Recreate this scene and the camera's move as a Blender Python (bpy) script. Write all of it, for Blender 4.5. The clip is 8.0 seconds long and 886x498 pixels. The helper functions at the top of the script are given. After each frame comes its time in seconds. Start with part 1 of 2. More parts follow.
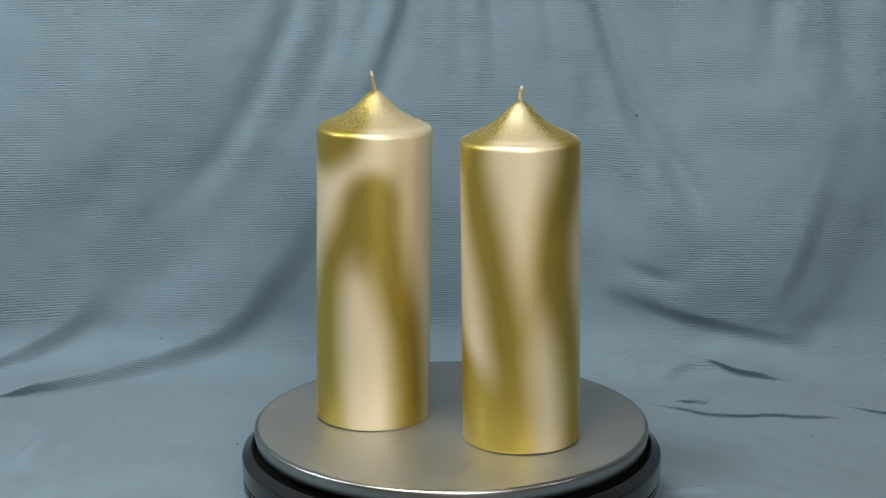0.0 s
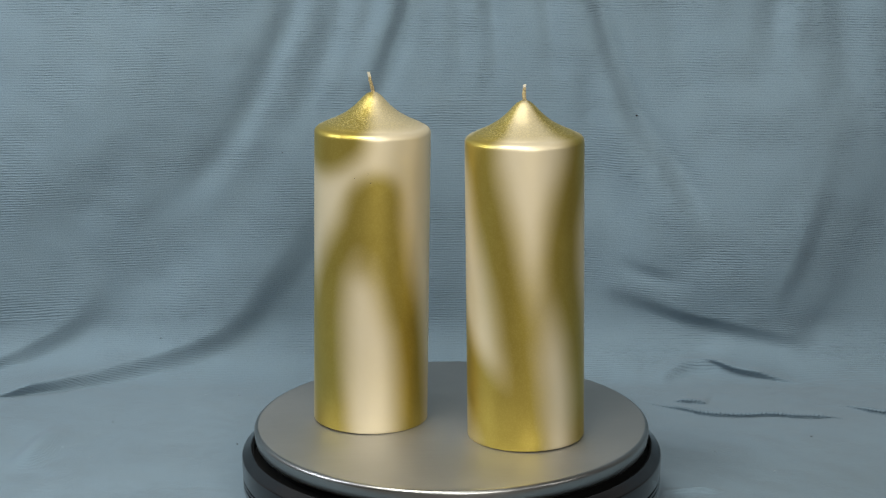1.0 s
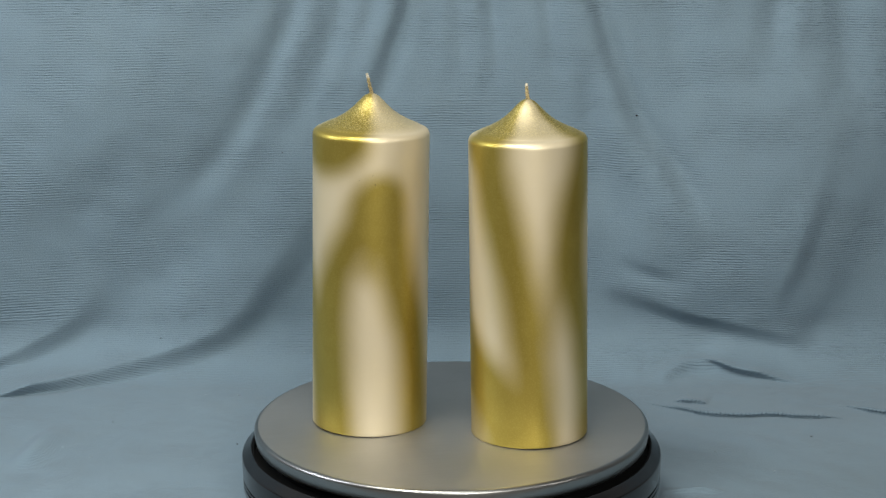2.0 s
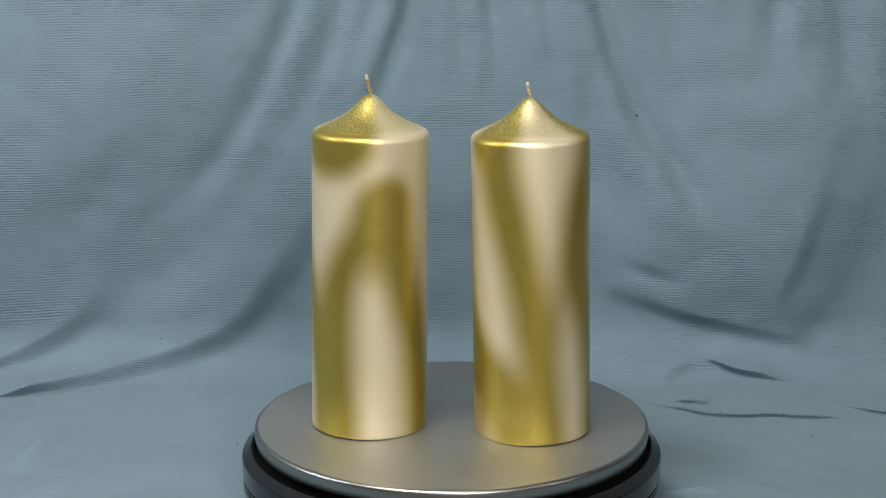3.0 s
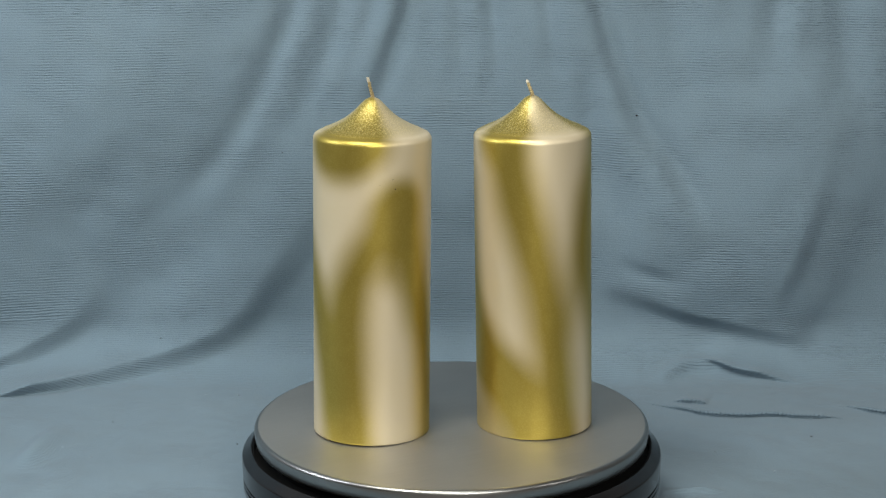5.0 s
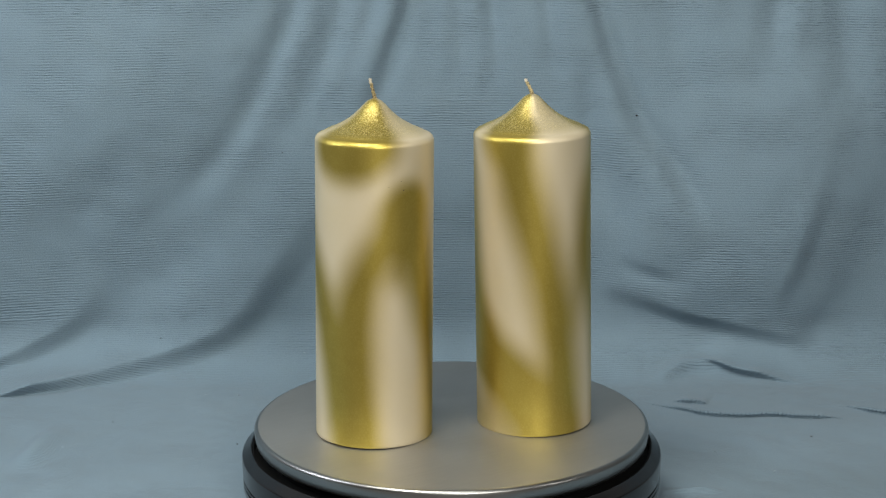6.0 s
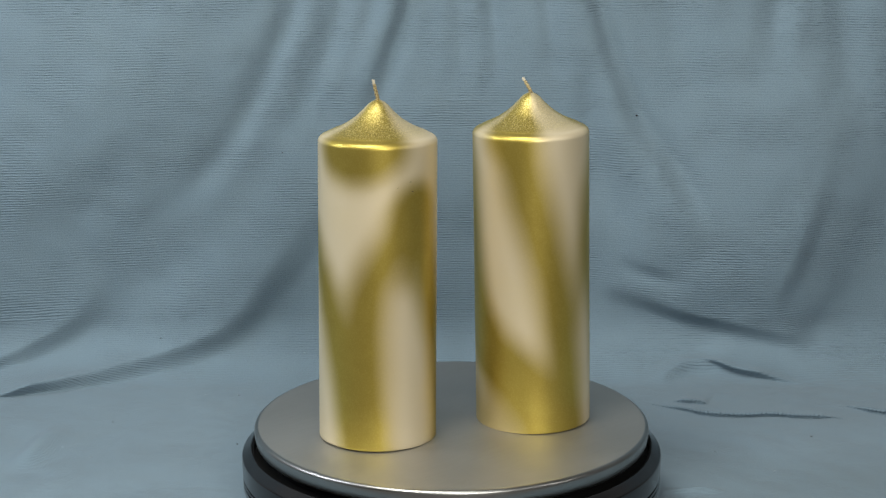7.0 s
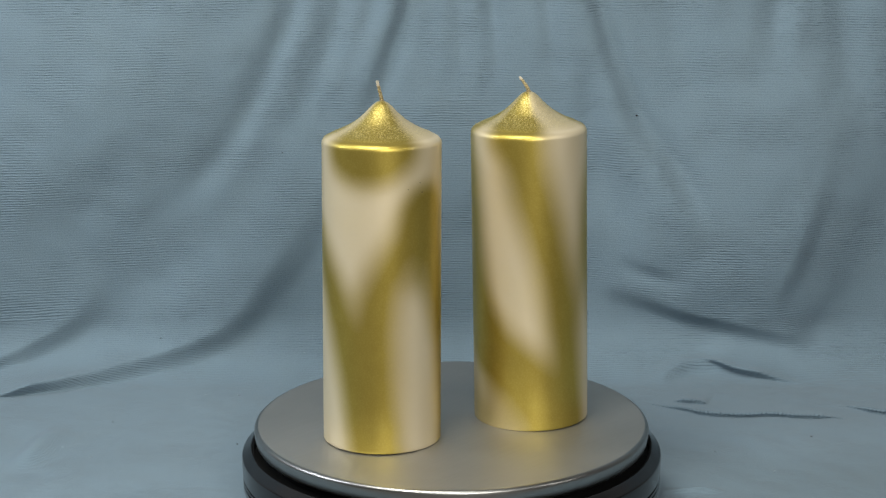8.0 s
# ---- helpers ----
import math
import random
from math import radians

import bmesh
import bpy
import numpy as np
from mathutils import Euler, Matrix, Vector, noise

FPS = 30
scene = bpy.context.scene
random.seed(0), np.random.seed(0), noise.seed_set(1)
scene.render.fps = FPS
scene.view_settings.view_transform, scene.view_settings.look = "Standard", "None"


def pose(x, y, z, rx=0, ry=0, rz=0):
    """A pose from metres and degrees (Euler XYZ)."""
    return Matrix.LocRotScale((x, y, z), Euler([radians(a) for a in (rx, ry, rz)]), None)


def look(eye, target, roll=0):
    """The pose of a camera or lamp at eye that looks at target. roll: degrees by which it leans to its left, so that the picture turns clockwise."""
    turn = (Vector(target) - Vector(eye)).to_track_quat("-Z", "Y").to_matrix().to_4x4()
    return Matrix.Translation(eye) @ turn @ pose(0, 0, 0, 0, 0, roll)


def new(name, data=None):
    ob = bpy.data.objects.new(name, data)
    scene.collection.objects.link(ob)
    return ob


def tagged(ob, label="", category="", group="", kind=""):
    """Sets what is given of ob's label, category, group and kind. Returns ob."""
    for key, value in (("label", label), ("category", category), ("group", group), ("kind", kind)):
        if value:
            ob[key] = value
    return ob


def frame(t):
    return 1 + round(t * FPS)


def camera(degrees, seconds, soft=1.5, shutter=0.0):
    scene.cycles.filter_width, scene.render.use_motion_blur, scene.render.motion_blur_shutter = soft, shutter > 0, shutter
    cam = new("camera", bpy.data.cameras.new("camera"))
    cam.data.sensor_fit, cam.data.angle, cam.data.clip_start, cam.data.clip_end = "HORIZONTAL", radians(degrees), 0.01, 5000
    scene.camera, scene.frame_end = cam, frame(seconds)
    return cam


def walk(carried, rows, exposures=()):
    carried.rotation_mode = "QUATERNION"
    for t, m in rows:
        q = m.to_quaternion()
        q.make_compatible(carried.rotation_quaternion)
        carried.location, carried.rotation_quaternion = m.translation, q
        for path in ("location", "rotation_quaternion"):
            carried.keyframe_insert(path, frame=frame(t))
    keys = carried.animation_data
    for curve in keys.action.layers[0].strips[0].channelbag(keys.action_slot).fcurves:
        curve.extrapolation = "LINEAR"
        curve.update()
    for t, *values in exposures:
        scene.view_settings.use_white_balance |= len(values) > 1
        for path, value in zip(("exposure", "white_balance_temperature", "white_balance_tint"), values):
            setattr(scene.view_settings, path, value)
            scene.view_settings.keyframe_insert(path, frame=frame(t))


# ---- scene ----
# camera: held still on a stand, looking slightly down at the turntable
cam = camera(27.76, 8.0, soft=1.4)
EYE = Vector((0.0, -1.04725, 0.41948))
AIM = EYE + Vector((-0.00445, 0.97124, -0.23800))
walk(cam, [(0.0, look(EYE, AIM, -0.197)), (8.0, look(EYE, AIM, -0.197))])

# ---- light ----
world = bpy.data.worlds.new("world")
scene.world = world
world.use_nodes = True
world.node_tree.nodes["Background"].inputs[0].default_value = (0.75, 0.85, 1.0, 1)
world.node_tree.nodes["Background"].inputs[1].default_value = 0.05


def unseen_lamp(eye, target, width, height, watts, colour):
    lamp = bpy.data.lights.new("unseen_lamp", "AREA")
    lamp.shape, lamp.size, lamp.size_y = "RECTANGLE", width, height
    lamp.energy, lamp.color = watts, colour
    ob = new("unseen_lamp", lamp)
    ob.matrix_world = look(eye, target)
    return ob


# lamps out of view, added; placed after rim glints and candle brightness
unseen_lamp((-0.28, -0.58, 1.12), (-0.02, 0.0, 0.12), 0.65, 0.45, 15.2, (1.0, 0.985, 0.915))
unseen_lamp((-1.15, -0.14, 0.84), (0.0, 0.05, 0.14), 0.35, 0.55, 7.1, (0.84, 0.92, 1.0))
unseen_lamp((0.30, -1.40, 0.75), (-0.05, 0.05, 0.12), 0.50, 0.40, 10.2, (1.0, 0.98, 0.92))
unseen_lamp((1.00, -0.55, 0.80), (0.0, 0.05, 0.14), 0.35, 0.5, 1.4, (1.0, 0.985, 0.94))
scene.view_settings.exposure = 0.0

Z0 = 0.055            # height of the platter's top
RATE = 6.0911         # turn of the platter, degrees a second
HUB = (0.00044, -0.0009)


# ---- materials ----
class Nodes:
    """A small wrapper to write node materials in few lines."""

    def __init__(self, name):
        self.material = bpy.data.materials.new(name)
        self.material.use_nodes = True
        self.tree = self.material.node_tree
        self.shader = self.tree.nodes["Principled BSDF"]

    def add(self, kind, **values):
        node = self.tree.nodes.new(kind)
        for key, value in values.items():
            setattr(node, key, value)
        return node

    def put(self, socket, value):
        if isinstance(value, bpy.types.NodeSocket):
            self.tree.links.new(value, socket)
        else:
            socket.default_value = value

    def set(self, **values):
        for key, value in values.items():
            self.put(self.shader.inputs[key.replace("_", " ")], value)

    def coords(self, which="Object"):
        return self.add("ShaderNodeTexCoord").outputs[which]

    def scaled(self, vector, scale):
        node = self.add("ShaderNodeMapping")
        self.put(node.inputs["Vector"], vector)
        node.inputs["Scale"].default_value = scale
        return node.outputs[0]

    def noise(self, vector, scale, detail=3.0, rough=0.55, distort=0.0):
        node = self.add("ShaderNodeTexNoise")
        self.put(node.inputs["Vector"], vector)
        for key, value in (("Scale", scale), ("Detail", detail), ("Roughness", rough), ("Distortion", distort)):
            node.inputs[key].default_value = value
        return node.outputs["Fac"]

    def math(self, op, a, b=0.0, c=0.0):
        node = self.add("ShaderNodeMath", operation=op)
        for socket, value in zip(node.inputs, (a, b, c)):
            self.put(socket, value)
        return node.outputs[0]

    def span(self, value, a, b, c, d):
        node = self.add("ShaderNodeMapRange")
        for socket, v in zip(node.inputs, (value, a, b, c, d)):
            self.put(socket, v)
        return node.outputs[0]

    def mix(self, fac, a, b):
        node = self.add("ShaderNodeMix", data_type="RGBA")
        self.put(node.inputs["Factor"], fac)
        self.put(node.inputs["A"], a)
        self.put(node.inputs["B"], b)
        return node.outputs["Result"]

    def bump(self, height, strength, distance, normal=None):
        node = self.add("ShaderNodeBump")
        self.put(node.inputs["Height"], height)
        node.inputs["Strength"].default_value = strength
        node.inputs["Distance"].default_value = distance
        if normal:
            self.put(node.inputs["Normal"], normal)
        return node.outputs[0]


def cloth_material():
    n = Nodes("ribbed_cloth")
    uv = n.coords("UV")
    big = n.noise(uv, 5.0, 4)
    mid = n.noise(uv, 34.0, 4, 0.6)
    fine = n.noise(n.scaled(uv, (1.0, 2.0, 1.0)), 900.0, 2)
    warp = n.noise(n.scaled(uv, (1.0, 2.5, 1.0)), 30.0, 3)
    slub = n.noise(n.scaled(uv, (150.0, 560.0, 1.0)), 1.0, 3, 0.65)
    sep = n.add("ShaderNodeSeparateXYZ")
    n.put(sep.inputs[0], uv)
    # weft ribs along the width, a little wavy, and fine warp threads across them
    uneven = n.noise(n.scaled(uv, (75.0, 210.0, 1.0)), 1.0, 3, 0.6)
    along = n.math("MULTIPLY_ADD", uneven, 0.0013, n.math("MULTIPLY_ADD", warp, 0.0018, sep.outputs["Y"]))
    rib = n.math("SINE", n.math("MULTIPLY", along, 2 * math.pi / 0.0019))
    thread = n.math("SINE", n.math("MULTIPLY", sep.outputs["X"], 2 * math.pi / 0.0017))
    worn = n.span(n.noise(n.scaled(uv, (1.0, 1.6, 1.0)), 13.0, 3), 0.38, 0.62, 0.22, 1.0)
    ribs = n.math("MULTIPLY", n.math("MULTIPLY", rib, n.span(slub, 0.34, 0.62, 0.05, 1.35)), worn)
    relief = n.math("ADD", n.math("MULTIPLY_ADD", thread, 0.05, ribs), n.math("MULTIPLY", fine, 1.0))
    colour = n.mix(n.span(big, 0.3, 0.7, 0.2, 0.8), (0.129, 0.190, 0.242, 1), (0.152, 0.215, 0.266, 1))
    colour = n.mix(n.span(mid, 0.35, 0.75, 0, 0.45), colour, (0.150, 0.205, 0.240, 1))
    # rib troughs: their shade darkened into the colour, besides the bump
    colour = n.mix(n.span(ribs, -1, 0.1, 0.55, 0), colour, (0.084, 0.120, 0.156, 1))
    colour = n.mix(n.span(fine, 0.35, 0.65, 0.0, 0.6), colour, (0.190, 0.262, 0.308, 1))
    n.set(Base_Color=colour, Roughness=0.85, Specular_IOR_Level=0.25, Sheen_Weight=0.12, Sheen_Roughness=0.5)
    n.set(Normal=n.bump(relief, 0.75, 0.00034, n.bump(mid, 0.2, 0.003)))
    return n.material


def spray_material():
    """Champagne pearl wax with gold spray; the spray's density lies on the mesh."""
    n = Nodes("pearl_and_gold_spray")
    p = n.coords()
    att = n.add("ShaderNodeAttribute", attribute_name="gold_spray")
    grain = n.noise(p, 2600.0, 2, 0.6)
    speck = n.noise(p, 3400.0, 1, 0.5)
    fleck = n.noise(p, 1250.0, 1, 0.5)
    over = n.add("ShaderNodeAttribute", attribute_name="overspray").outputs["Fac"]
    cloud = n.noise(p, 45.0, 4, 0.55)
    dens = n.math("ADD", n.math("MULTIPLY_ADD", over, 0.28, att.outputs["Fac"]), n.math("MULTIPLY_ADD", cloud, 0.30, -0.18))
    edge = n.math("MULTIPLY", n.math("MULTIPLY_ADD", grain, 0.5, -0.25), n.span(over, 0.05, 1.0, 0.2, 1.0))
    dens = n.span(n.math("ADD", dens, edge), -0.09, 0.87, 0.0, 1.0)
    pale = n.mix(n.span(cloud, 0.3, 0.7, 0, 1), (0.72, 0.622, 0.440, 1), (0.77, 0.670, 0.482, 1))
    gold = n.mix(n.span(cloud, 0.3, 0.7, 0, 1), (0.440, 0.334, 0.066, 1), (0.505, 0.388, 0.083, 1))
    gold = n.mix(n.span(fleck, 0.45, 0.68, 0.0, 0.07), gold, (0.72, 0.57, 0.16, 1))
    gold = n.mix(n.math("MULTIPLY", over, n.span(speck, 0.52, 0.66, 0.0, 0.8)), gold, (0.78, 0.62, 0.18, 1))
    gold = n.mix(n.math("MULTIPLY", over, n.span(fleck, 0.53, 0.64, 0.0, 0.75)), gold, (0.95, 0.82, 0.36, 1))
    gold = n.mix(n.math("MULTIPLY", over, n.span(fleck, 0.36, 0.46, 0.55, 0.0)), gold, (0.26, 0.19, 0.04, 1))
    n.set(Base_Color=n.mix(dens, pale, gold))
    n.set(Metallic=n.span(dens, 0, 1, 0.48, 0.86))
    n.set(Roughness=n.span(n.math("MULTIPLY_ADD", grain, 0.1, dens), 0, 1.05, 0.46, 0.40))
    dent = n.noise(p, 120.0, 2)
    n.set(Normal=n.bump(n.math("MULTIPLY", speck, n.span(over, 0.05, 1.0, 0.15, 1.0)), 0.65, 0.00022, n.bump(dent, 0.12, 0.0012)))
    return n.material


def steel_material(name, smooth, rough, tone=1.0):
    n = Nodes(name)
    p = n.coords()
    grain = n.noise(n.scaled(p, (1.0, 60.0, 1.0)), 22.0, 4, 0.6)
    cloud = n.noise(p, 16.0, 4)
    scratch = n.noise(n.scaled(p, (9.0, 140.0, 1.0)), 9.0, 2)
    colour = n.mix(n.span(cloud, 0.3, 0.7, 0, 1), (0.40, 0.398, 0.385, 1), (0.455, 0.452, 0.438, 1))
    colour = n.mix(n.span(grain, 0.4, 0.75, 0, 0.3), colour, (0.39, 0.385, 0.37, 1))
    n.set(Base_Color=n.mix(1 - tone, colour, (0, 0, 0, 1)), Metallic=1.0)
    n.set(Roughness=n.span(n.math("MULTIPLY_ADD", cloud, 0.5, grain), 0.4, 1.1, smooth, rough))
    n.set(Normal=n.bump(scratch, 0.12, 0.0002))
    return n.material


def plastic_material(name, colour, rough, gloss=0.5):
    n = Nodes(name)
    p = n.coords()
    wear = n.noise(p, 60.0, 4)
    dust = n.noise(p, 900.0, 2)
    base = n.mix(n.span(dust, 0.66, 0.76, 0, 0.25), (*colour, 1), (0.10, 0.10, 0.105, 1))
    n.set(Base_Color=base, Roughness=n.span(wear, 0.3, 0.7, rough - 0.06, rough + 0.10), Specular_IOR_Level=gloss)
    n.set(Normal=n.bump(dust, 0.1, 0.0003))
    return n.material


def plain_material(name, a, b, scale, rough, relief=0.1):
    n = Nodes(name)
    p = n.coords()
    v = n.noise(p, scale, 4)
    n.set(Base_Color=n.mix(n.span(v, 0.3, 0.7, 0, 1), (*a, 1), (*b, 1)), Roughness=rough)
    n.set(Normal=n.bump(n.noise(p, scale * 7, 3), relief, 0.001))
    return n.material


CLOTH = cloth_material()
SPRAY = spray_material()
STEEL = steel_material("brushed_steel", 0.48, 0.60)
RIM = steel_material("polished_steel", 0.28, 0.38, 0.80)
BLACK = plastic_material("black_plastic", (0.006, 0.006, 0.007), 0.14)
# near-black for foot, hub and gap; holds the gap's shade in its colour
DARK = plastic_material("black_plastic_gap_shade", (0.004, 0.004, 0.004), 0.75, 0.12)
WICK = plain_material("gold_sprayed_cotton", (0.07, 0.05, 0.02), (0.58, 0.46, 0.22), 900, 0.7, 0.5)
WICK_TIP = plain_material("bare_cotton", (0.42, 0.37, 0.27), (0.68, 0.62, 0.50), 900, 0.8, 0.5)
LINT = plain_material("dark_lint", (0.012, 0.014, 0.018), (0.03, 0.03, 0.035), 800, 0.9)
FLUFF = plain_material("pale_fluff", (0.20, 0.26, 0.30), (0.27, 0.33, 0.37), 900, 0.9)
PLASTER = plain_material("grey_plaster", (0.17, 0.175, 0.18), (0.21, 0.215, 0.22), 6, 0.9)
BOARD = plain_material("floor_board", (0.085, 0.072, 0.060), (0.12, 0.10, 0.082), 5, 0.6)


# ---- mesh helpers ----
def part(name, bm, material, parent=None, label="", smooth=True):
    mesh = bpy.data.meshes.new(name)
    bm.to_mesh(mesh)
    bm.free()
    mesh.materials.append(material)
    for f in mesh.polygons:
        f.use_smooth = smooth
    if smooth:
        mesh.set_sharp_from_angle(angle=radians(50))
    ob = new(name, mesh)
    ob.parent = parent
    if label:
        tagged(ob, label)
    return ob


def box(x0, y0, z0, x1, y1, z1):
    bm = bmesh.new()
    bmesh.ops.create_cube(bm, size=1)
    for v in bm.verts:
        v.co = ((x0 + x1) / 2 + v.co.x * (x1 - x0), (y0 + y1) / 2 + v.co.y * (y1 - y0), (z0 + z1) / 2 + v.co.z * (z1 - z0))
    return bm


def lathe(profile, steps):
    """A solid of revolution about z from (radius, height) points, bottom centre to top centre."""
    bm = bmesh.new()
    rings = []
    for r, z in profile:
        if r < 1e-6:
            rings.append([bm.verts.new((0, 0, z))])
        else:
            rings.append([bm.verts.new((r * math.cos(a), r * math.sin(a), z))
                          for a in (2 * math.pi * k / steps for k in range(steps))])
    for a, b in zip(rings, rings[1:]):
        for k in range(steps):
            j = (k + 1) % steps
            if len(a) == 1 and len(b) == 1:
                continue
            if len(a) == 1:
                bm.faces.new((a[0], b[j], b[k]))
            elif len(b) == 1:
                bm.faces.new((a[k], a[j], b[0]))
            else:
                bm.faces.new((a[k], a[j], b[j], b[k]))
    return bm


def arc(cx, cz, r, a0, a1, n):
    return [(cx + r * math.cos(radians(a0 + (a1 - a0) * k / n)), cz + r * math.sin(radians(a0 + (a1 - a0) * k / n)))
            for k in range(n + 1)]


def spline(points, n):
    """n points along a smooth curve through the given ones."""
    pts = [np.array(q, float) for q in points]
    pts = [2 * pts[0] - pts[1]] + pts + [2 * pts[-1] - pts[-2]]
    out = []
    spans = len(pts) - 3
    for k in range(n):
        u = k / (n - 1) * spans
        i = min(int(u), spans - 1)
        t = u - i
        a, b, c, d = pts[i:i + 4]
        out.append(0.5 * (2 * b + (c - a) * t + (2 * a - 5 * b + 4 * c - d) * t * t + (3 * b - a - 3 * c + d) * t ** 3))
    return np.array(out)


def tube(points, radii, sides=10):
    bm = bmesh.new()
    rings = []
    for k, p in enumerate(points):
        d = Vector(points[min(k + 1, len(points) - 1)]) - Vector(points[max(k - 1, 0)])
        q = d.to_track_quat("Z", "Y").to_matrix()
        rings.append([bm.verts.new(Vector(p) + q @ Vector((radii[k] * math.cos(a), radii[k] * math.sin(a), 0)))
                      for a in (2 * math.pi * j / sides for j in range(sides))])
    for a, b in zip(rings, rings[1:]):
        for j in range(sides):
            i = (j + 1) % sides
            bm.faces.new((a[j], a[i], b[i], b[j]))
    bm.faces.new(rings[0][::-1])
    bm.faces.new(rings[-1])
    return bm


# ---- the room that closes the place ----
def room():
    for name, b in (("wall_north", (-1.9, 0.31, 0, 1.9, 0.41, 2.3)), ("wall_south", (-1.9, -2.5, 0, 1.9, -2.4, 2.3)),
                    ("wall_west", (-2.0, -2.5, 0, -1.9, 0.41, 2.3)), ("wall_east", (1.9, -2.5, 0, 2.0, 0.41, 2.3))):
        tagged(part(name, box(*b), PLASTER, smooth=False), "plain grey plastered room wall", "wall", kind="structure")
    tagged(part("ceiling", box(-2.0, -2.5, 2.3, 2.0, 0.41, 2.4), PLASTER, smooth=False), "plain grey plastered ceiling", "ceiling", kind="structure")
    tagged(part("floor", box(-2.0, -2.5, -0.1, 2.0, 0.41, -0.012), BOARD, smooth=False), "brown board surface under the cloth", "floor", kind="structure")


# ---- the cloth backdrop ----
BEND_Y, BEND_R = 0.2285, 0.045
WRINKLES = [(random.uniform(-230, 230), random.uniform(-150, 150), random.uniform(0, 6.3), random.uniform(0.00004, 0.00013)) for _ in range(16)]
HEMS = ([(0.145, 0.189), (0.163, 0.179), (0.19, 0.165), (0.233, 0.160), (0.277, 0.155)],
        [(0.162, 0.195), (0.173, 0.191), (0.185, 0.187)],
        [(0.285, 0.183), (0.298, 0.174), (0.312, 0.164), (0.34, 0.156)])


def cloth_point(s):
    """Height profile of the sheet: along the table, round the bend, up the wall; s in metres. Arrays y, z, ny, nz."""
    turn = np.clip((s - BEND_Y) / BEND_R, 0, math.pi / 2)
    up = np.maximum(s - BEND_Y - BEND_R * math.pi / 2, 0)
    y = np.minimum(s, BEND_Y) + BEND_R * np.sin(turn)
    z = BEND_R * (1 - np.cos(turn)) + up
    return y, z, -np.sin(turn), np.cos(turn)


def across(x, s, points):
    """Distance from a smooth line in the sheet (positive on its left), how far along the line, 0 to 1, and the line's left normal."""
    line = spline(points, 60)
    best = np.full(x.shape, 1e9)
    side, at, nx, ns = (np.zeros(x.shape) for _ in range(4))
    for k in range(59):
        a, b = line[k], line[k + 1]
        d = b - a
        t = np.clip(((x - a[0]) * d[0] + (s - a[1]) * d[1]) / (d @ d), 0, 1)
        px, ps = x - a[0] - t * d[0], s - a[1] - t * d[1]
        q = px * px + ps * ps
        near = q < best
        best = np.where(near, q, best)
        side = np.where(near, np.sign(d[0] * ps - d[1] * px), side)
        at = np.where(near, (k + t) / 59, at)
        l = math.hypot(d[0], d[1])
        nx, ns = np.where(near, -d[1] / l, nx), np.where(near, d[0] / l, ns)
    return np.sqrt(best) * side, at, nx, ns


def faded(at, ends):
    f = np.clip(at / max(ends[0], 1e-3), 0, 1) * np.clip((1 - at) / max(ends[1], 1e-3), 0, 1)
    return f * f * (3 - 2 * f)


def fold(x, s, points, width, depth, skew=0.0, ends=(0.15, 0.15), taper=1.0):
    """A crease (depth < 0) or ridge along a smooth line in the sheet. skew raises the sheet on the line's one side."""
    v, at, _, _ = across(x, s, points)
    u = v / (width * (1 + (taper - 1) * at))
    return (depth * np.exp(-u * u) + skew * u * np.exp(-0.5 * u * u)) * faded(at, ends)


def swag(x, s, points, width, height, reach, side, ends=(0.2, 0.2), taper=1.0, lap=(0.0, 0.0), onset=0.5):
    """A hanging fold: the sheet on one side bulges out and laps over the other along the line. Gives the lift and the shift in the sheet."""
    v, at, nx, ns = across(x, s, points)
    w = width * (1 + (taper - 1) * at)
    lap = lap[0] + (lap[1] - lap[0]) * at ** 3
    t = np.clip(v * side / w + onset, 0, 1)
    step = t * t * (3 - 2 * t) * np.exp(-(np.maximum(v * side, 0) / reach) ** 2) * faded(at, ends)
    return np.stack([height * step * (0.35 + 0.65 * w / max(width, width * taper)), -side * lap * step * nx, -side * lap * step * ns])


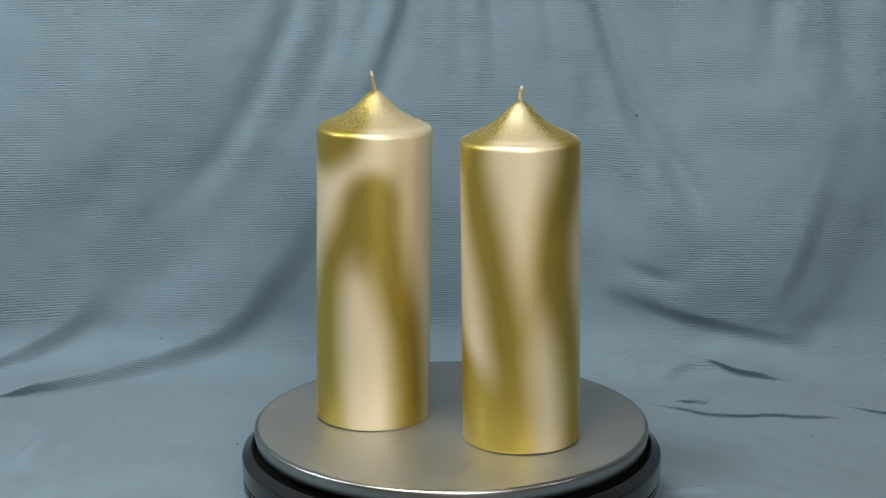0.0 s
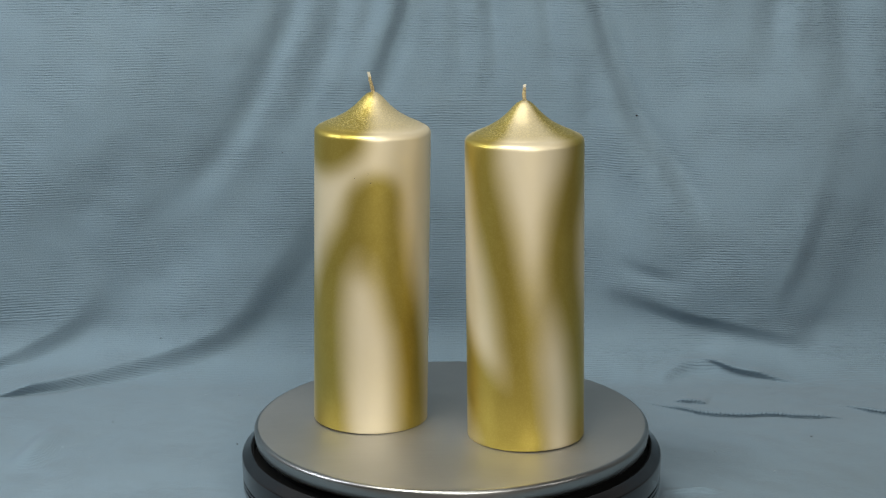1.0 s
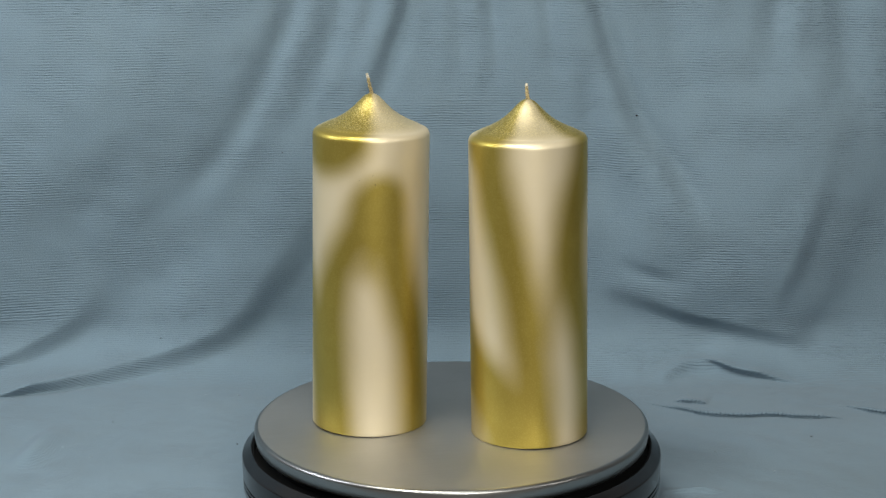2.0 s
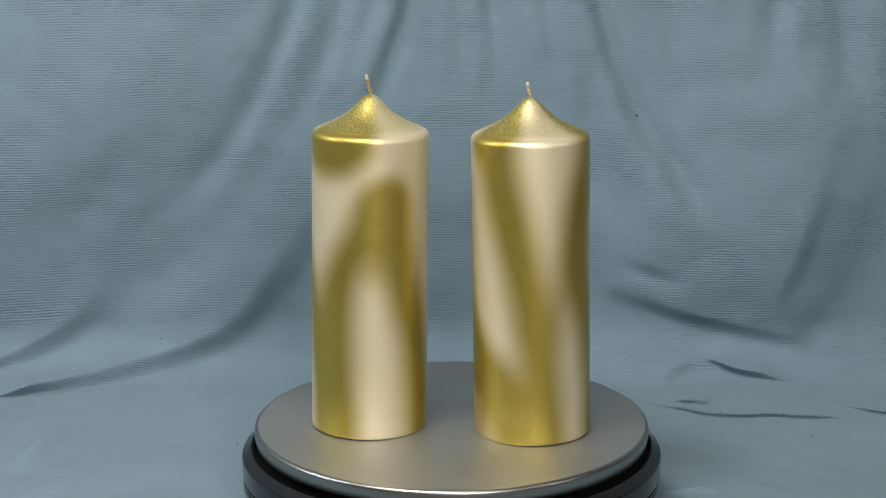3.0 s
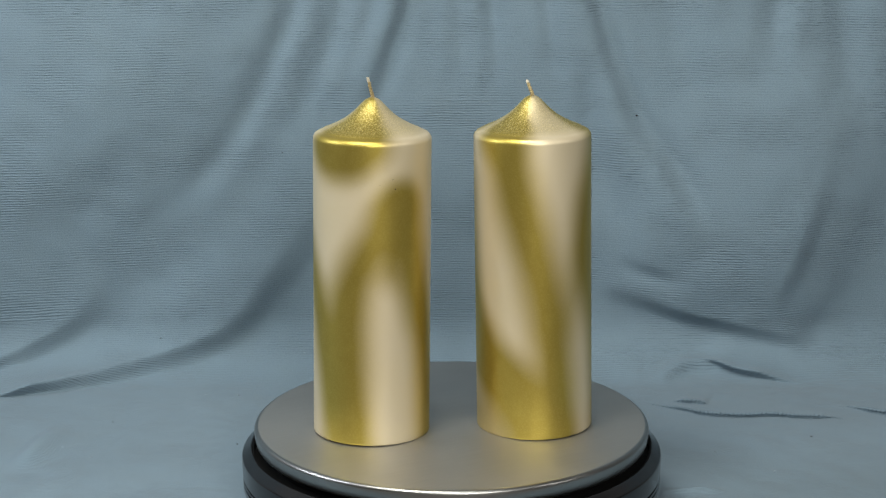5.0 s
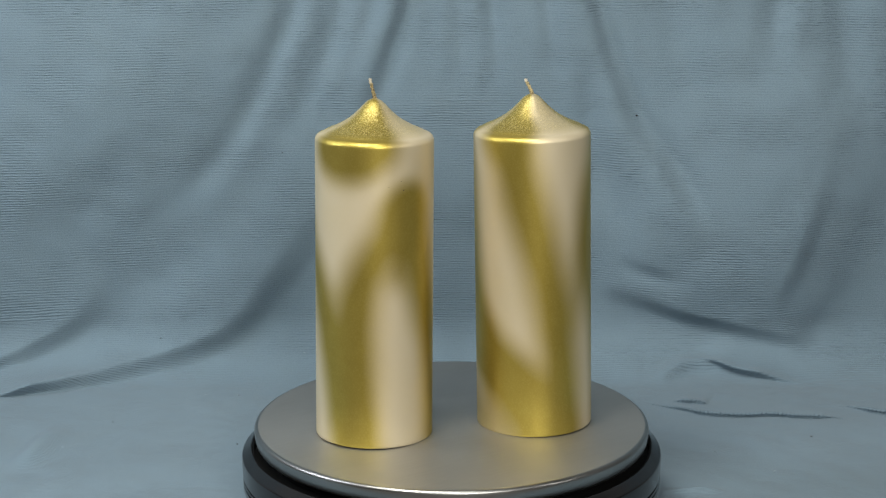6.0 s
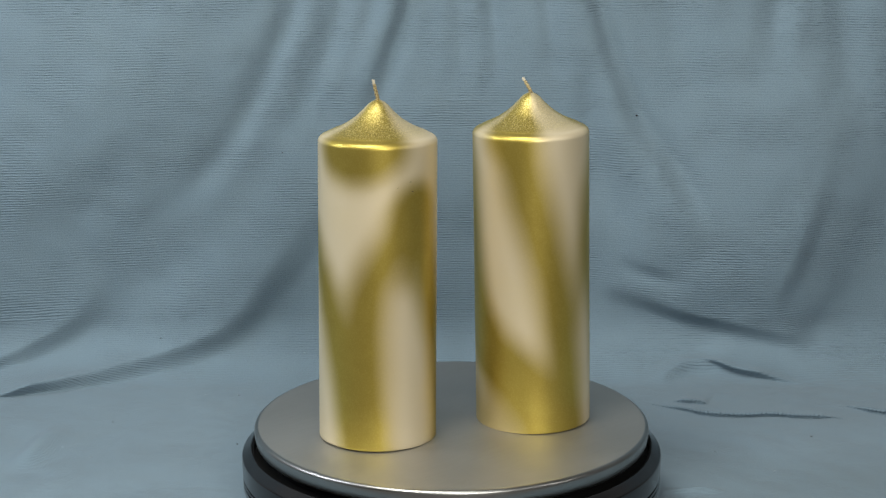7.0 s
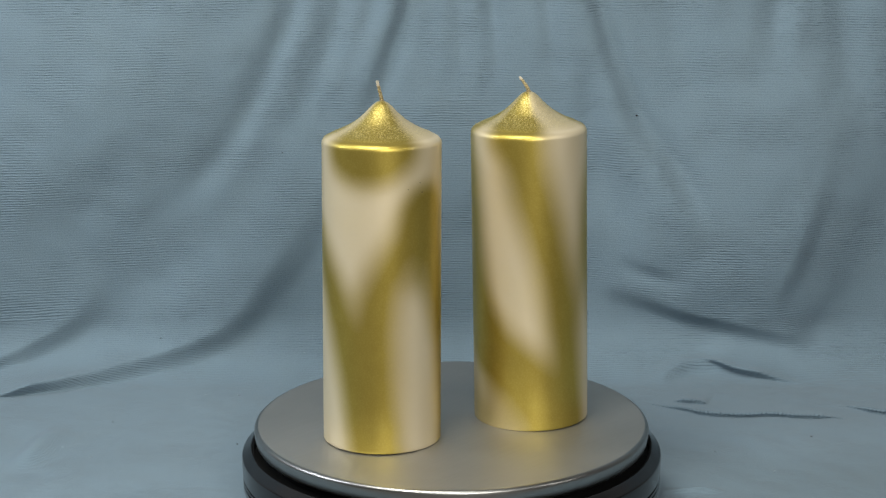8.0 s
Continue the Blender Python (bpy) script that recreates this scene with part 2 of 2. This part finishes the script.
def cloth_relief(x, s):
    h, g = np.zeros(x.shape), np.zeros((3, *x.shape))
    # long drapes from the top middle that sweep down to the west and tuck under
    h += fold(x, s, [(-0.095, 0.70), (-0.111, 0.554), (-0.129, 0.50), (-0.165, 0.432), (-0.209, 0.385), (-0.24, 0.358)], 0.0070, -0.0055, 0.002, (0.01, 0.7), 1.8)
    h += fold(x, s, [(-0.01, 0.70), (-0.03, 0.554), (-0.045, 0.504), (-0.060, 0.462), (-0.080, 0.41)], 0.008, -0.006, 0.0, (0.01, 0.5), 1.6)
    g += swag(x, s, [(-0.01, 0.70), (-0.03, 0.554), (-0.045, 0.504), (-0.060, 0.462), (-0.080, 0.41)], 0.014, 0.007, 0.03, -1, (0.01, 0.5))
    west = [(-0.060, 0.462), (-0.084, 0.402), (-0.104, 0.362), (-0.129, 0.327), (-0.164, 0.286), (-0.202, 0.265), (-0.25, 0.246), (-0.284, 0.231), (-0.322, 0.213), (-0.345, 0.204)]
    g += swag(x, s, west, 0.038, 0.019, 0.075, -1, (0.60, 0.16), 0.16, (0.0, 0.021), 0.45)
    g += swag(x, s, [(-0.040, 0.490), (-0.345, 0.214)], 0.150, 0.030, 0.35, -1, (0.5, 0.1), 1.0, (0.0, 0.0), 0.05)
    far_west = [(-0.232, 0.352), (-0.262, 0.318), (-0.290, 0.292), (-0.318, 0.272), (-0.345, 0.256), (-0.385, 0.236)]
    g += swag(x, s, far_west, 0.026, 0.011, 0.06, -1, (0.6, 0.1), 0.4, (0.0, 0.014))
    g += swag(x, s, [(-0.240, 0.410), (-0.430, 0.180)], 0.120, 0.012, 0.25, -1, (0.5, 0.1), 1.0, (0.0, 0.0), 0.05)
    # faint slack between the two
    h += fold(x, s, [(-0.150, 0.395), (-0.205, 0.335), (-0.262, 0.290)], 0.016, -0.0016, 0.001, (0.5, 0.5))
    h += fold(x, s, [(-0.215, 0.445), (-0.265, 0.385), (-0.320, 0.330)], 0.018, -0.0014, 0.001, (0.5, 0.5))
    # the drapes that fall to the east
    h += fold(x, s, [(0.08, 0.70), (0.103, 0.554), (0.116, 0.504), (0.127, 0.474), (0.141, 0.444), (0.163, 0.414), (0.181, 0.384), (0.203, 0.362)], 0.007, -0.006, 0.0, (0.01, 0.3), 2.0)
    g += swag(x, s, [(0.08, 0.70), (0.103, 0.554), (0.116, 0.504), (0.127, 0.474), (0.141, 0.444), (0.163, 0.414), (0.181, 0.384), (0.203, 0.362)], 0.013, 0.011, 0.045, -1, (0.01, 0.22), 1.7)
    h += fold(x, s, [(0.095, 0.53), (0.10, 0.496), (0.105, 0.453), (0.114, 0.406), (0.13, 0.366), (0.152, 0.344)], 0.010, -0.0045, 0.0, (0.4, 0.5), 1.4)
    east = [(0.105, 0.322), (0.126, 0.316), (0.174, 0.301), (0.213, 0.289), (0.254, 0.278), (0.275, 0.270)]
    g += swag(x, s, east, 0.020, 0.0085, 0.040, 1, (0.45, 0.3), 1.0, (0.003, 0.007))
    g += swag(x, s, [(0.100, 0.326), (0.290, 0.268)], 0.100, 0.012, 0.15, 1, (0.4, 0.3), 1.0, (0.0, 0.0), 0.05)
    far_east = [(0.36, 0.47), (0.328, 0.400), (0.312, 0.350), (0.294, 0.300), (0.277, 0.255)]
    g += swag(x, s, far_east, 0.050, 0.008, 0.055, -1, (0.4, 0.5))
    g += swag(x, s, [(0.370, 0.500), (0.260, 0.240)], 0.120, 0.020, 0.20, -1, (0.4, 0.25), 1.0, (0.0, 0.0), 0.1)
    g += swag(x, s, [(0.290, 0.425), (0.278, 0.397), (0.265, 0.353), (0.254, 0.322), (0.246, 0.300)], 0.018, 0.0055, 0.045, -1, (0.5, 0.4))
    h += fold(x, s, [(0.12, 0.345), (0.15, 0.333), (0.18, 0.327)], 0.006, -0.003, 0.0, (0.5, 0.5))
    # small pinched pocket near the table
    h += fold(x, s, [(0.156, 0.222), (0.162, 0.244), (0.178, 0.256), (0.200, 0.257), (0.215, 0.252)], 0.006, 0.0052, 0.003, (0.5, 0.4))
    g += swag(x, s, [(0.186, 0.261), (0.205, 0.256), (0.222, 0.249), (0.240, 0.242), (0.266, 0.232)], 0.0050, 0.0115, 0.018, 1, (0.35, 0.40), 0.5, (0.010, 0.007))
    # shallow upright folds
    h += fold(x, s, [(0.25, 0.70), (0.244, 0.553), (0.239, 0.512), (0.233, 0.45)], 0.011, -0.006, 0.003, (0.01, 0.6))
    h += fold(x, s, [(0.025, 0.70), (0.029, 0.554), (0.033, 0.512), (0.038, 0.43)], 0.007, -0.0048, 0.001, (0.01, 0.6))
    h += fold(x, s, [(0.055, 0.70), (0.068, 0.554), (0.075, 0.50), (0.085, 0.43)], 0.008, -0.0042, -0.001, (0.01, 0.6))
    h += fold(x, s, [(-0.017, 0.70), (-0.015, 0.554), (-0.014, 0.46)], 0.009, -0.0042, 0.001, (0.01, 0.6))
    h += fold(x, s, [(-0.060, 0.70), (-0.075, 0.554), (-0.098, 0.48), (-0.13, 0.42)], 0.010, -0.005, 0.002, (0.01, 0.6))
    h += fold(x, s, [(-0.045, 0.70), (-0.052, 0.554), (-0.068, 0.50), (-0.095, 0.43)], 0.008, -0.0045, 0.002, (0.01, 0.6), 1.4)
    h += fold(x, s, [(0.005, 0.70), (0.006, 0.554), (0.010, 0.48), (0.012, 0.42)], 0.009, -0.0035, 0.001, (0.01, 0.6))
    h += fold(x, s, [(0.155, 0.70), (0.165, 0.554), (0.175, 0.49), (0.19, 0.44)], 0.016, -0.004, 0.002, (0.01, 0.6))
    h += fold(x, s, [(0.285, 0.70), (0.292, 0.553), (0.30, 0.474), (0.316, 0.41)], 0.014, -0.005, 0.003, (0.01, 0.5))
    # edges of a second layer lying on the table
    for line in HEMS:
        g += swag(x, s, line, 0.0022, 0.0030, 0.020, 1, (0.4, 0.12), 1.0, (0.0035, 0.0035))
    h += fold(x, s, [(0.13, 0.020), (0.15, 0.018), (0.175, 0.021)], 0.0028, 0.006, 0.002, (0.4, 0.4))
    h += fold(x, s, [(-0.272, 0.155), (-0.281, 0.10), (-0.287, 0.05)], 0.011, 0.006, 0.003, (0.4, 0.4))
    # slack of the whole sheet
    h += 0.0006 * np.sin(31 * x - 23 * s) * np.sin(17 * s + 11 * x)
    for a, b, c, d in WRINKLES:
        h += d * np.sin(a * x + b * s + c + 1.5 * np.sin(b * 0.4 * x - a * 0.35 * s))
    g[0] += h
    return g


def backdrop():
    xs = np.linspace(-0.56, 0.56, 540)
    ss = np.concatenate([np.linspace(-0.185, -0.02, 60), np.linspace(-0.0185, 0.138, 100), np.linspace(0.139, 0.272, 170), np.linspace(0.2735, 0.60, 215), np.linspace(0.602, 0.695, 40)])
    x, s = np.meshgrid(xs, ss)
    # the sheet lies flat under the turntable
    h, dx, ds = cloth_relief(x, s) * np.clip((np.hypot(x, s) - 0.12) / 0.06, 0, 1)
    y, z, ny, nz = cloth_point(s + ds)
    co = np.stack([x + dx, y + h * ny, z + h * nz], -1).reshape(-1, 3)
    rows, cols = x.shape
    i = np.arange(rows * cols).reshape(rows, cols)
    faces = np.stack([i[:-1, :-1], i[:-1, 1:], i[1:, 1:], i[1:, :-1]], -1).reshape(-1, 4)
    mesh = bpy.data.meshes.new("backdrop")
    mesh.from_pydata(co.tolist(), [], faces.tolist())
    uv = mesh.uv_layers.new(name="sheet")
    flat = np.stack([x.ravel(), s.ravel()], -1)[faces.ravel()]
    uv.data.foreach_set("uv", flat.astype(np.float32).ravel())
    mesh.polygons.foreach_set("use_smooth", np.ones(len(mesh.polygons), bool))
    mesh.materials.append(CLOTH)
    ob = new("backdrop", mesh)
    thick = ob.modifiers.new("thickness", "SOLIDIFY")
    thick.thickness, thick.offset = 0.0012, -1
    tagged(ob, "draped blue-grey ribbed cotton cloth with soft folds", "backdrop", kind="structure")
    return ob


def on_cloth(x, s, lift=0.0):
    a, b = np.array([x]), np.array([s])
    h, dx, ds = cloth_relief(a, b)[:, 0] * min(max((math.hypot(x, s) - 0.12) / 0.06, 0), 1)
    h += lift
    y, z, ny, nz = (float(v[0]) for v in cloth_point(b + ds))
    return Vector((x + dx, y + h * ny, z + h * nz))


def hems(sheet):
    """Plump slanted stitches along the edges of the cloth's second layer."""
    for line in HEMS:
        pts = spline(line, 400)
        run = np.concatenate([[0], np.cumsum(np.hypot(*np.diff(pts, axis=0).T))])
        bm = bmesh.new()
        count = int(run[-1] / 0.0028)
        for k in range(count):
            q = pts[np.searchsorted(run, (k + 0.5) * run[-1] / count)]
            size = (0.55 + 0.45 * math.sin(math.pi * (k + 0.5) / count)) * (0.85 + 0.3 * random.random())
            place = Matrix.Translation(on_cloth(q[0], q[1] + 0.0010, 0.0002))
            turn = pose(0, 0, 0, 0, 0, 30 + random.uniform(-9, 9)) @ Matrix.Diagonal((0.0024 * size, 0.0011 * size, 0.0010 * size, 1))
            bmesh.ops.create_icosphere(bm, subdivisions=2, radius=1, matrix=place @ turn)
        part("hem_stitch", bm, CLOTH, sheet, "plump corded stitching of the cloth edge")


# ---- turntable ----
def turntable():
    base = tagged(new("turntable"), "round steel display turntable on a black plastic base, standing on cloth", "turntable")
    base.location = (0, 0, 0)
    # ring: sloping top, crisp shoulder, two fine grooves, set-back foot
    ring = [(0, 0.0156), (0.1262, 0.0156), (0.1276, 0.0160), (0.1283, 0.0174)]
    for zg in (0.0220, 0.0250):
        ring += [(0.1284, zg - 0.0009), (0.1270, zg - 0.0005), (0.1270, zg + 0.0004), (0.1285, zg + 0.0008)]
    ring += [(0.1287, 0.0300), (0.1287, 0.0350)] + arc(0.1270, 0.0366, 0.0017, 0, 62, 6) + [(0.1258, 0.0395), (0.1240, 0.0411), (0.1231, 0.0416)]
    ring += [(0.1226, 0.0414), (0.1224, 0.0408)]
    part("base_ring", lathe(ring, 160), BLACK, base, "glossy black plastic ring with fine grooves")
    part("foot", lathe([(0, 0.0), (0.1255, 0.0), (0.1266, 0.001), (0.1266, 0.0154), (0, 0.0154)], 120), DARK, base, "dark set-back foot")
    disc = part("platter", lathe([(0, -0.0078), (0.1180, -0.0078), (0.1184, -0.0070), (0.1184, 0.0), (0.112, 0.0), (0.09, 0.0), (0.05, 0.0), (0, 0.0)], 192),
                STEEL, base, "brushed matt steel platter")
    # black lining added here: shade of the gap put into its colour
    part("gap_shade", lathe([(0, 0.0362), (0.1223, 0.0362), (0.1223, 0.0409), (0.1219, 0.0411), (0.1214, 0.0409), (0.1212, 0.0368), (0, 0.0368)], 120), DARK, base, "added black lining, the shade in the gap under the platter")
    edge = [(0.1170, -0.0104), (0.1190, -0.0101), (0.1200, -0.0086), (0.1206, -0.0052), (0.1208, -0.0036)] + arc(0.1184, -0.0024, 0.0024, 0, 90, 10)
    part("rim", lathe(edge, 192), RIM, disc, "polished rounded steel rim")
    # plate not in view, added to carry the platter and keep the gap black
    part("added_hub_plate", lathe([(0, 0.0368 - Z0), (0.1105, 0.0368 - Z0), (0.1115, -0.0165), (0.1115, -0.0080), (0, -0.0080)], 96), DARK, disc, "black plate added under the platter to keep the gap dark")
    disc.location = (0, 0, Z0)
    return base, disc


# ---- candles ----
R = 0.035


def spray(arc_x, z, points, half, soft):
    """Density of a sprayed band along a line of (degrees round the candle, height)."""
    line = spline([(radians(a) * R, h) for a, h in points], 40)
    best, at = np.full(z.shape, 1e9), np.zeros(z.shape)
    for k, (a, b) in enumerate(zip(line, line[1:])):
        d = b - a
        t = np.clip(((arc_x - a[0]) * d[0] + (z - a[1]) * d[1]) / (d @ d + 1e-12), 0, 1)
        q = (arc_x - a[0] - t * d[0]) ** 2 + (z - a[1] - t * d[1]) ** 2
        at = np.where(q < best, (k + t) / 39, at)
        best = np.minimum(best, q)
    half = half[0] + (half[1] - half[0]) * at
    soft = 1.2 * soft
    u = np.clip((half + soft - np.sqrt(best)) / (2 * soft), 0, 1)
    return u * u * (3 - 2 * u)


def candle(label, apex, bands, wick_end, wick_mid, chip=None, specks=()):
    thing = tagged(new("pillar_candle"), label, "candle", "pair of candles on the turntable")
    top = apex - 0.0205
    taper = 1 - 0.045 * top
    prof = [(0, 0.0003), (0.0340, 0.0), (0.0347, 0.0001), (0.0350, 0.0006)]
    prof += [(R * (1 - 0.045 * z), z) for z in np.linspace(0.002, top - 0.0042, 110)]
    rt = R * taper
    prof += arc(rt - 0.0042, top - 0.0037, 0.0042, 4, 72, 10)
    cone = spline([(rt - 0.0042, top + 0.0008), (0.0285, top + 0.0020), (0.0225, top + 0.0046), (0.0155, top + 0.0086),
                   (0.0100, top + 0.0132), (0.0062, top + 0.0172), (0.0040, top + 0.0192)], 30)
    prof += [tuple(q) for q in cone] + [(0.0020, top + 0.0202), (0, apex)]
    body = part("body", lathe(prof, 220), SPRAY, thing)
    co = np.empty(len(body.data.vertices) * 3)
    body.data.vertices.foreach_get("co", co)
    co = co.reshape(-1, 3)
    # 0 degrees faces the viewer at the start, growing to the east
    ang = np.arctan2(co[:, 0], -co[:, 1])
    rad = np.hypot(co[:, 0], co[:, 1])
    # on the shoulder and cone the height runs on along the slope
    z = co[:, 2] + np.where(co[:, 2] > top - 0.004, (rt - rad) * 0.5, 0)
    clear = np.ones(len(co))
    for points, half, soft, strength in bands:
        m = np.zeros(len(co))
        for turn in (-1, 0, 1):
            m = np.maximum(m, spray((ang + turn * 2 * math.pi) * R, z, points, half, soft))
        clear *= 1 - strength * m
    layer = body.data.attributes.new("gold_spray", "FLOAT", "POINT")
    layer.data.foreach_set("value", (1 - clear).astype(np.float32))
    if chip is not None:
        # a small chip knocked out of the bottom edge, with a short crack over it
        for v in body.data.vertices:
            a = math.degrees(math.atan2(v.co.x, -v.co.y)) - chip - 900 * max(v.co.z, 0)
            if v.co.z < 0.006 and abs(a) < 2.2 and math.hypot(v.co.x, v.co.y) > 0.03:
                k = 1 - 0.012 * (1 - abs(a) / 2.2) * (1 - v.co.z / 0.006)
                v.co.x, v.co.y = v.co.x * k, v.co.y * k
    # coarser overspray settles on what faces up
    layer = body.data.attributes.new("overspray", "FLOAT", "POINT")
    layer.data.foreach_set("value", np.clip((co[:, 2] - top - 0.0004) / 0.003, 0.05, 1).astype(np.float32))
    for a, h, size in specks:
        bm = bmesh.new()
        bmesh.ops.create_icosphere(bm, subdivisions=1, radius=size)
        spot = part("wax_speck", bm, LINT, thing, "tiny dark speck in the wax")
        r = R * (1 - 0.045 * h)
        spot.location = (r * math.sin(radians(a)), -r * math.cos(radians(a)), h)
    # wick: three twisted cotton strands, bent as they stand, thinner to the tip
    steps, tip = 46, 39
    line = spline([(0, 0, apex - 0.003), (0, 0, apex + 0.0005), wick_mid, wick_end], steps)
    bare = bmesh.new()
    cord = bmesh.new()
    for strand in range(3):
        path, radii = [], []
        for k, q in enumerate(line):
            thin = 1 - 0.38 * k / (steps - 1)
            turn = 0.27 * k + strand * 2 * math.pi / 3
            path.append(Vector(q) + Vector((math.cos(turn), math.sin(turn), 0.15 * math.sin(2 * turn))) * 0.00068 * thin)
            radii.append((0.00078 + 0.00008 * math.sin(1.7 * k + strand)) * thin)
        for target, a, b in ((cord, 0, tip + 1), (bare, tip, steps)):
            one = tube(path[a:b], radii[a:b], 8)
            scrap = bpy.data.meshes.new("strand")
            one.to_mesh(scrap)
            one.free()
            target.from_mesh(scrap)
            bpy.data.meshes.remove(scrap)
    wick = part("wick", cord, WICK, thing, "short twisted gold-sprayed cotton wick")
    part("wick_tip", bare, WICK_TIP, wick, "bare pale wick end")
    return thing


BANDS_WEST = [
    ([(-80, 0.177), (-55, 0.174), (-32, 0.179)], (0.0112, 0.0112), 0.0100, 1.0),
    ([(-62, 0.182), (-56, 0.200), (-50, 0.240)], (0.0220, 0.0300), 0.0130, 1.0),
    ([(0, 0.143), (8, 0.126), (15, 0.109), (21, 0.092), (30, 0.075), (39, 0.057), (45, 0.021), (46, -0.01)], (0.0108, 0.0115), 0.0108, 1.0),
    ([(0, 0.143), (-17, 0.128), (-37, 0.110), (-48, 0.095), (-53, 0.075), (-54, 0.05), (-55, 0.02), (-51, -0.01)], (0.0085, 0.0142), 0.0112, 1.0),
    ([(-134, 0.124), (-112, 0.104), (-98, 0.088), (-85, 0.068), (-72, 0.045), (-60, 0.02), (-54, -0.01)], (0.0090, 0.0120), 0.0105, 1.0),
    ([(-3, 0.135), (-8, 0.106)], (0.0115, 0.0045), 0.0140, 0.85),
    ([(-8, 0.142), (12, 0.150)], (0.0080, 0.0080), 0.0180, 0.25),
    ([(-150, 0.19), (-160, 0.10), (-175, 0.0)], (0.010, 0.010), 0.012, 1.0),
    ([(100, 0.0), (115, 0.10), (130, 0.19)], (0.010, 0.010), 0.012, 1.0),
]
BANDS_EAST = [
    ([(-62, 0.186), (-55, 0.162), (-40, 0.130), (-26, 0.098), (-16, 0.064), (-10, 0.030), (-9, -0.01)], (0.0128, 0.0098), 0.0108, 1.0),
    ([(-70, 0.184), (-78, 0.205), (-85, 0.24)], (0.0140, 0.0200), 0.0120, 1.0),
    ([(66, 0.220), (60, 0.180), (54, 0.163), (37, 0.138), (32, 0.115), (36, 0.098), (51, 0.068), (60, 0.034), (64, -0.01)], (0.0135, 0.0105), 0.0112, 1.0),
    ([(30, 0.108), (12, 0.090), (-6, 0.070)], (0.0080, 0.0080), 0.0140, 0.50),
    ([(-145, 0.084), (-118, 0.066), (-93, 0.049), (-78, 0.041), (-60, 0.033), (-45, 0.023), (-30, 0.009), (-22, -0.01)], (0.0170, 0.0185), 0.0105, 1.0),
    ([(-122, 0.010), (-75, 0.004), (-30, 0.0)], (0.0160, 0.0160), 0.0130, 0.5),
    ([(-142, 0.200), (-128, 0.150), (-120, 0.110), (-113, 0.080), (-106, 0.05)], (0.0080, 0.0105), 0.0100, 1.0),
    ([(150, 0.20), (165, 0.10), (178, 0.0)], (0.0100, 0.0100), 0.0120, 1.0),
]


# ---- build ----
room()
cloth = backdrop()
hems(cloth)
stand, platter = turntable()
candle_west = candle("tall pearl pillar candle sprayed with gold zigzags, wick upright", 0.20191, BANDS_WEST,
                     (-0.0026, 0.0011, 0.2135), (-0.0012, 0.0002, 0.2070), None,
                     ((-5.5, 0.1535, 0.00035), (-8.0, 0.1590, 0.00022), (-21.0, 0.1560, 0.00020), (38.0, 0.0520, 0.00022)))
candle_east = candle("tall pearl pillar candle sprayed with gold spirals, wick bent over", 0.20151, BANDS_EAST,
                     (0.0014, 0.0076, 0.2092), (0.0003, 0.0030, 0.2058), 8.0)

# lint on the cloth
def lint(x, s, size, material, label):
    bm = bmesh.new()
    bmesh.ops.create_icosphere(bm, subdivisions=2, radius=size / 2)
    for v in bm.verts:
        v.co *= 0.8 + 0.5 * noise.noise(v.co * 2500 + Vector((x * 90, s * 90, 0)))
        v.co.x *= 1.5
    speck = part("lint_speck", bm, material, cloth, label)
    speck.location = on_cloth(x, s, size * 0.3)


for x, s, size in ((0.138, 0.453, 0.0016), (-0.126, 0.425, 0.0009), (-0.222, 0.282, 0.0010), (-0.239, 0.153, 0.0010),
                   (0.247, 0.118, 0.0011), (-0.146, 0.107, 0.0010), (-0.187, 0.21, 0.0008)):
    lint(x, s, size, LINT, "tiny dark speck of lint")
for x, s, size in ((-0.263, 0.098, 0.0009), (-0.241, 0.082, 0.0011), (-0.157, 0.212, 0.0013), (-0.181, 0.212, 0.0009), (0.177, 0.090, 0.0011), (0.210, 0.053, 0.0013), (-0.112, 0.269, 0.0009), (0.274, 0.295, 0.0011)):
    lint(x, s, size, FLUFF, "tiny pale speck of fluff")


# ---- what moves ----
def motions():
    hub = Matrix.Translation((*HUB, 0))
    times = [0.5 * k for k in range(17)]
    walk(platter, [(t, pose(0, 0, Z0, 0, 0, RATE * t)) for t in times])
    for thing, x, y, lean_x, lean_y in ((candle_west, -0.04927, 0.01256, 0.0194, 0.0051), (candle_east, 0.04143, -0.02883, -0.0098, 0.0122)):
        stand_pose = pose(x, y, Z0 + 0.0002, math.degrees(-lean_y), math.degrees(lean_x), 0)
        walk(thing, [(t, hub @ pose(0, 0, 0, 0, 0, RATE * t) @ stand_pose) for t in times])


motions()
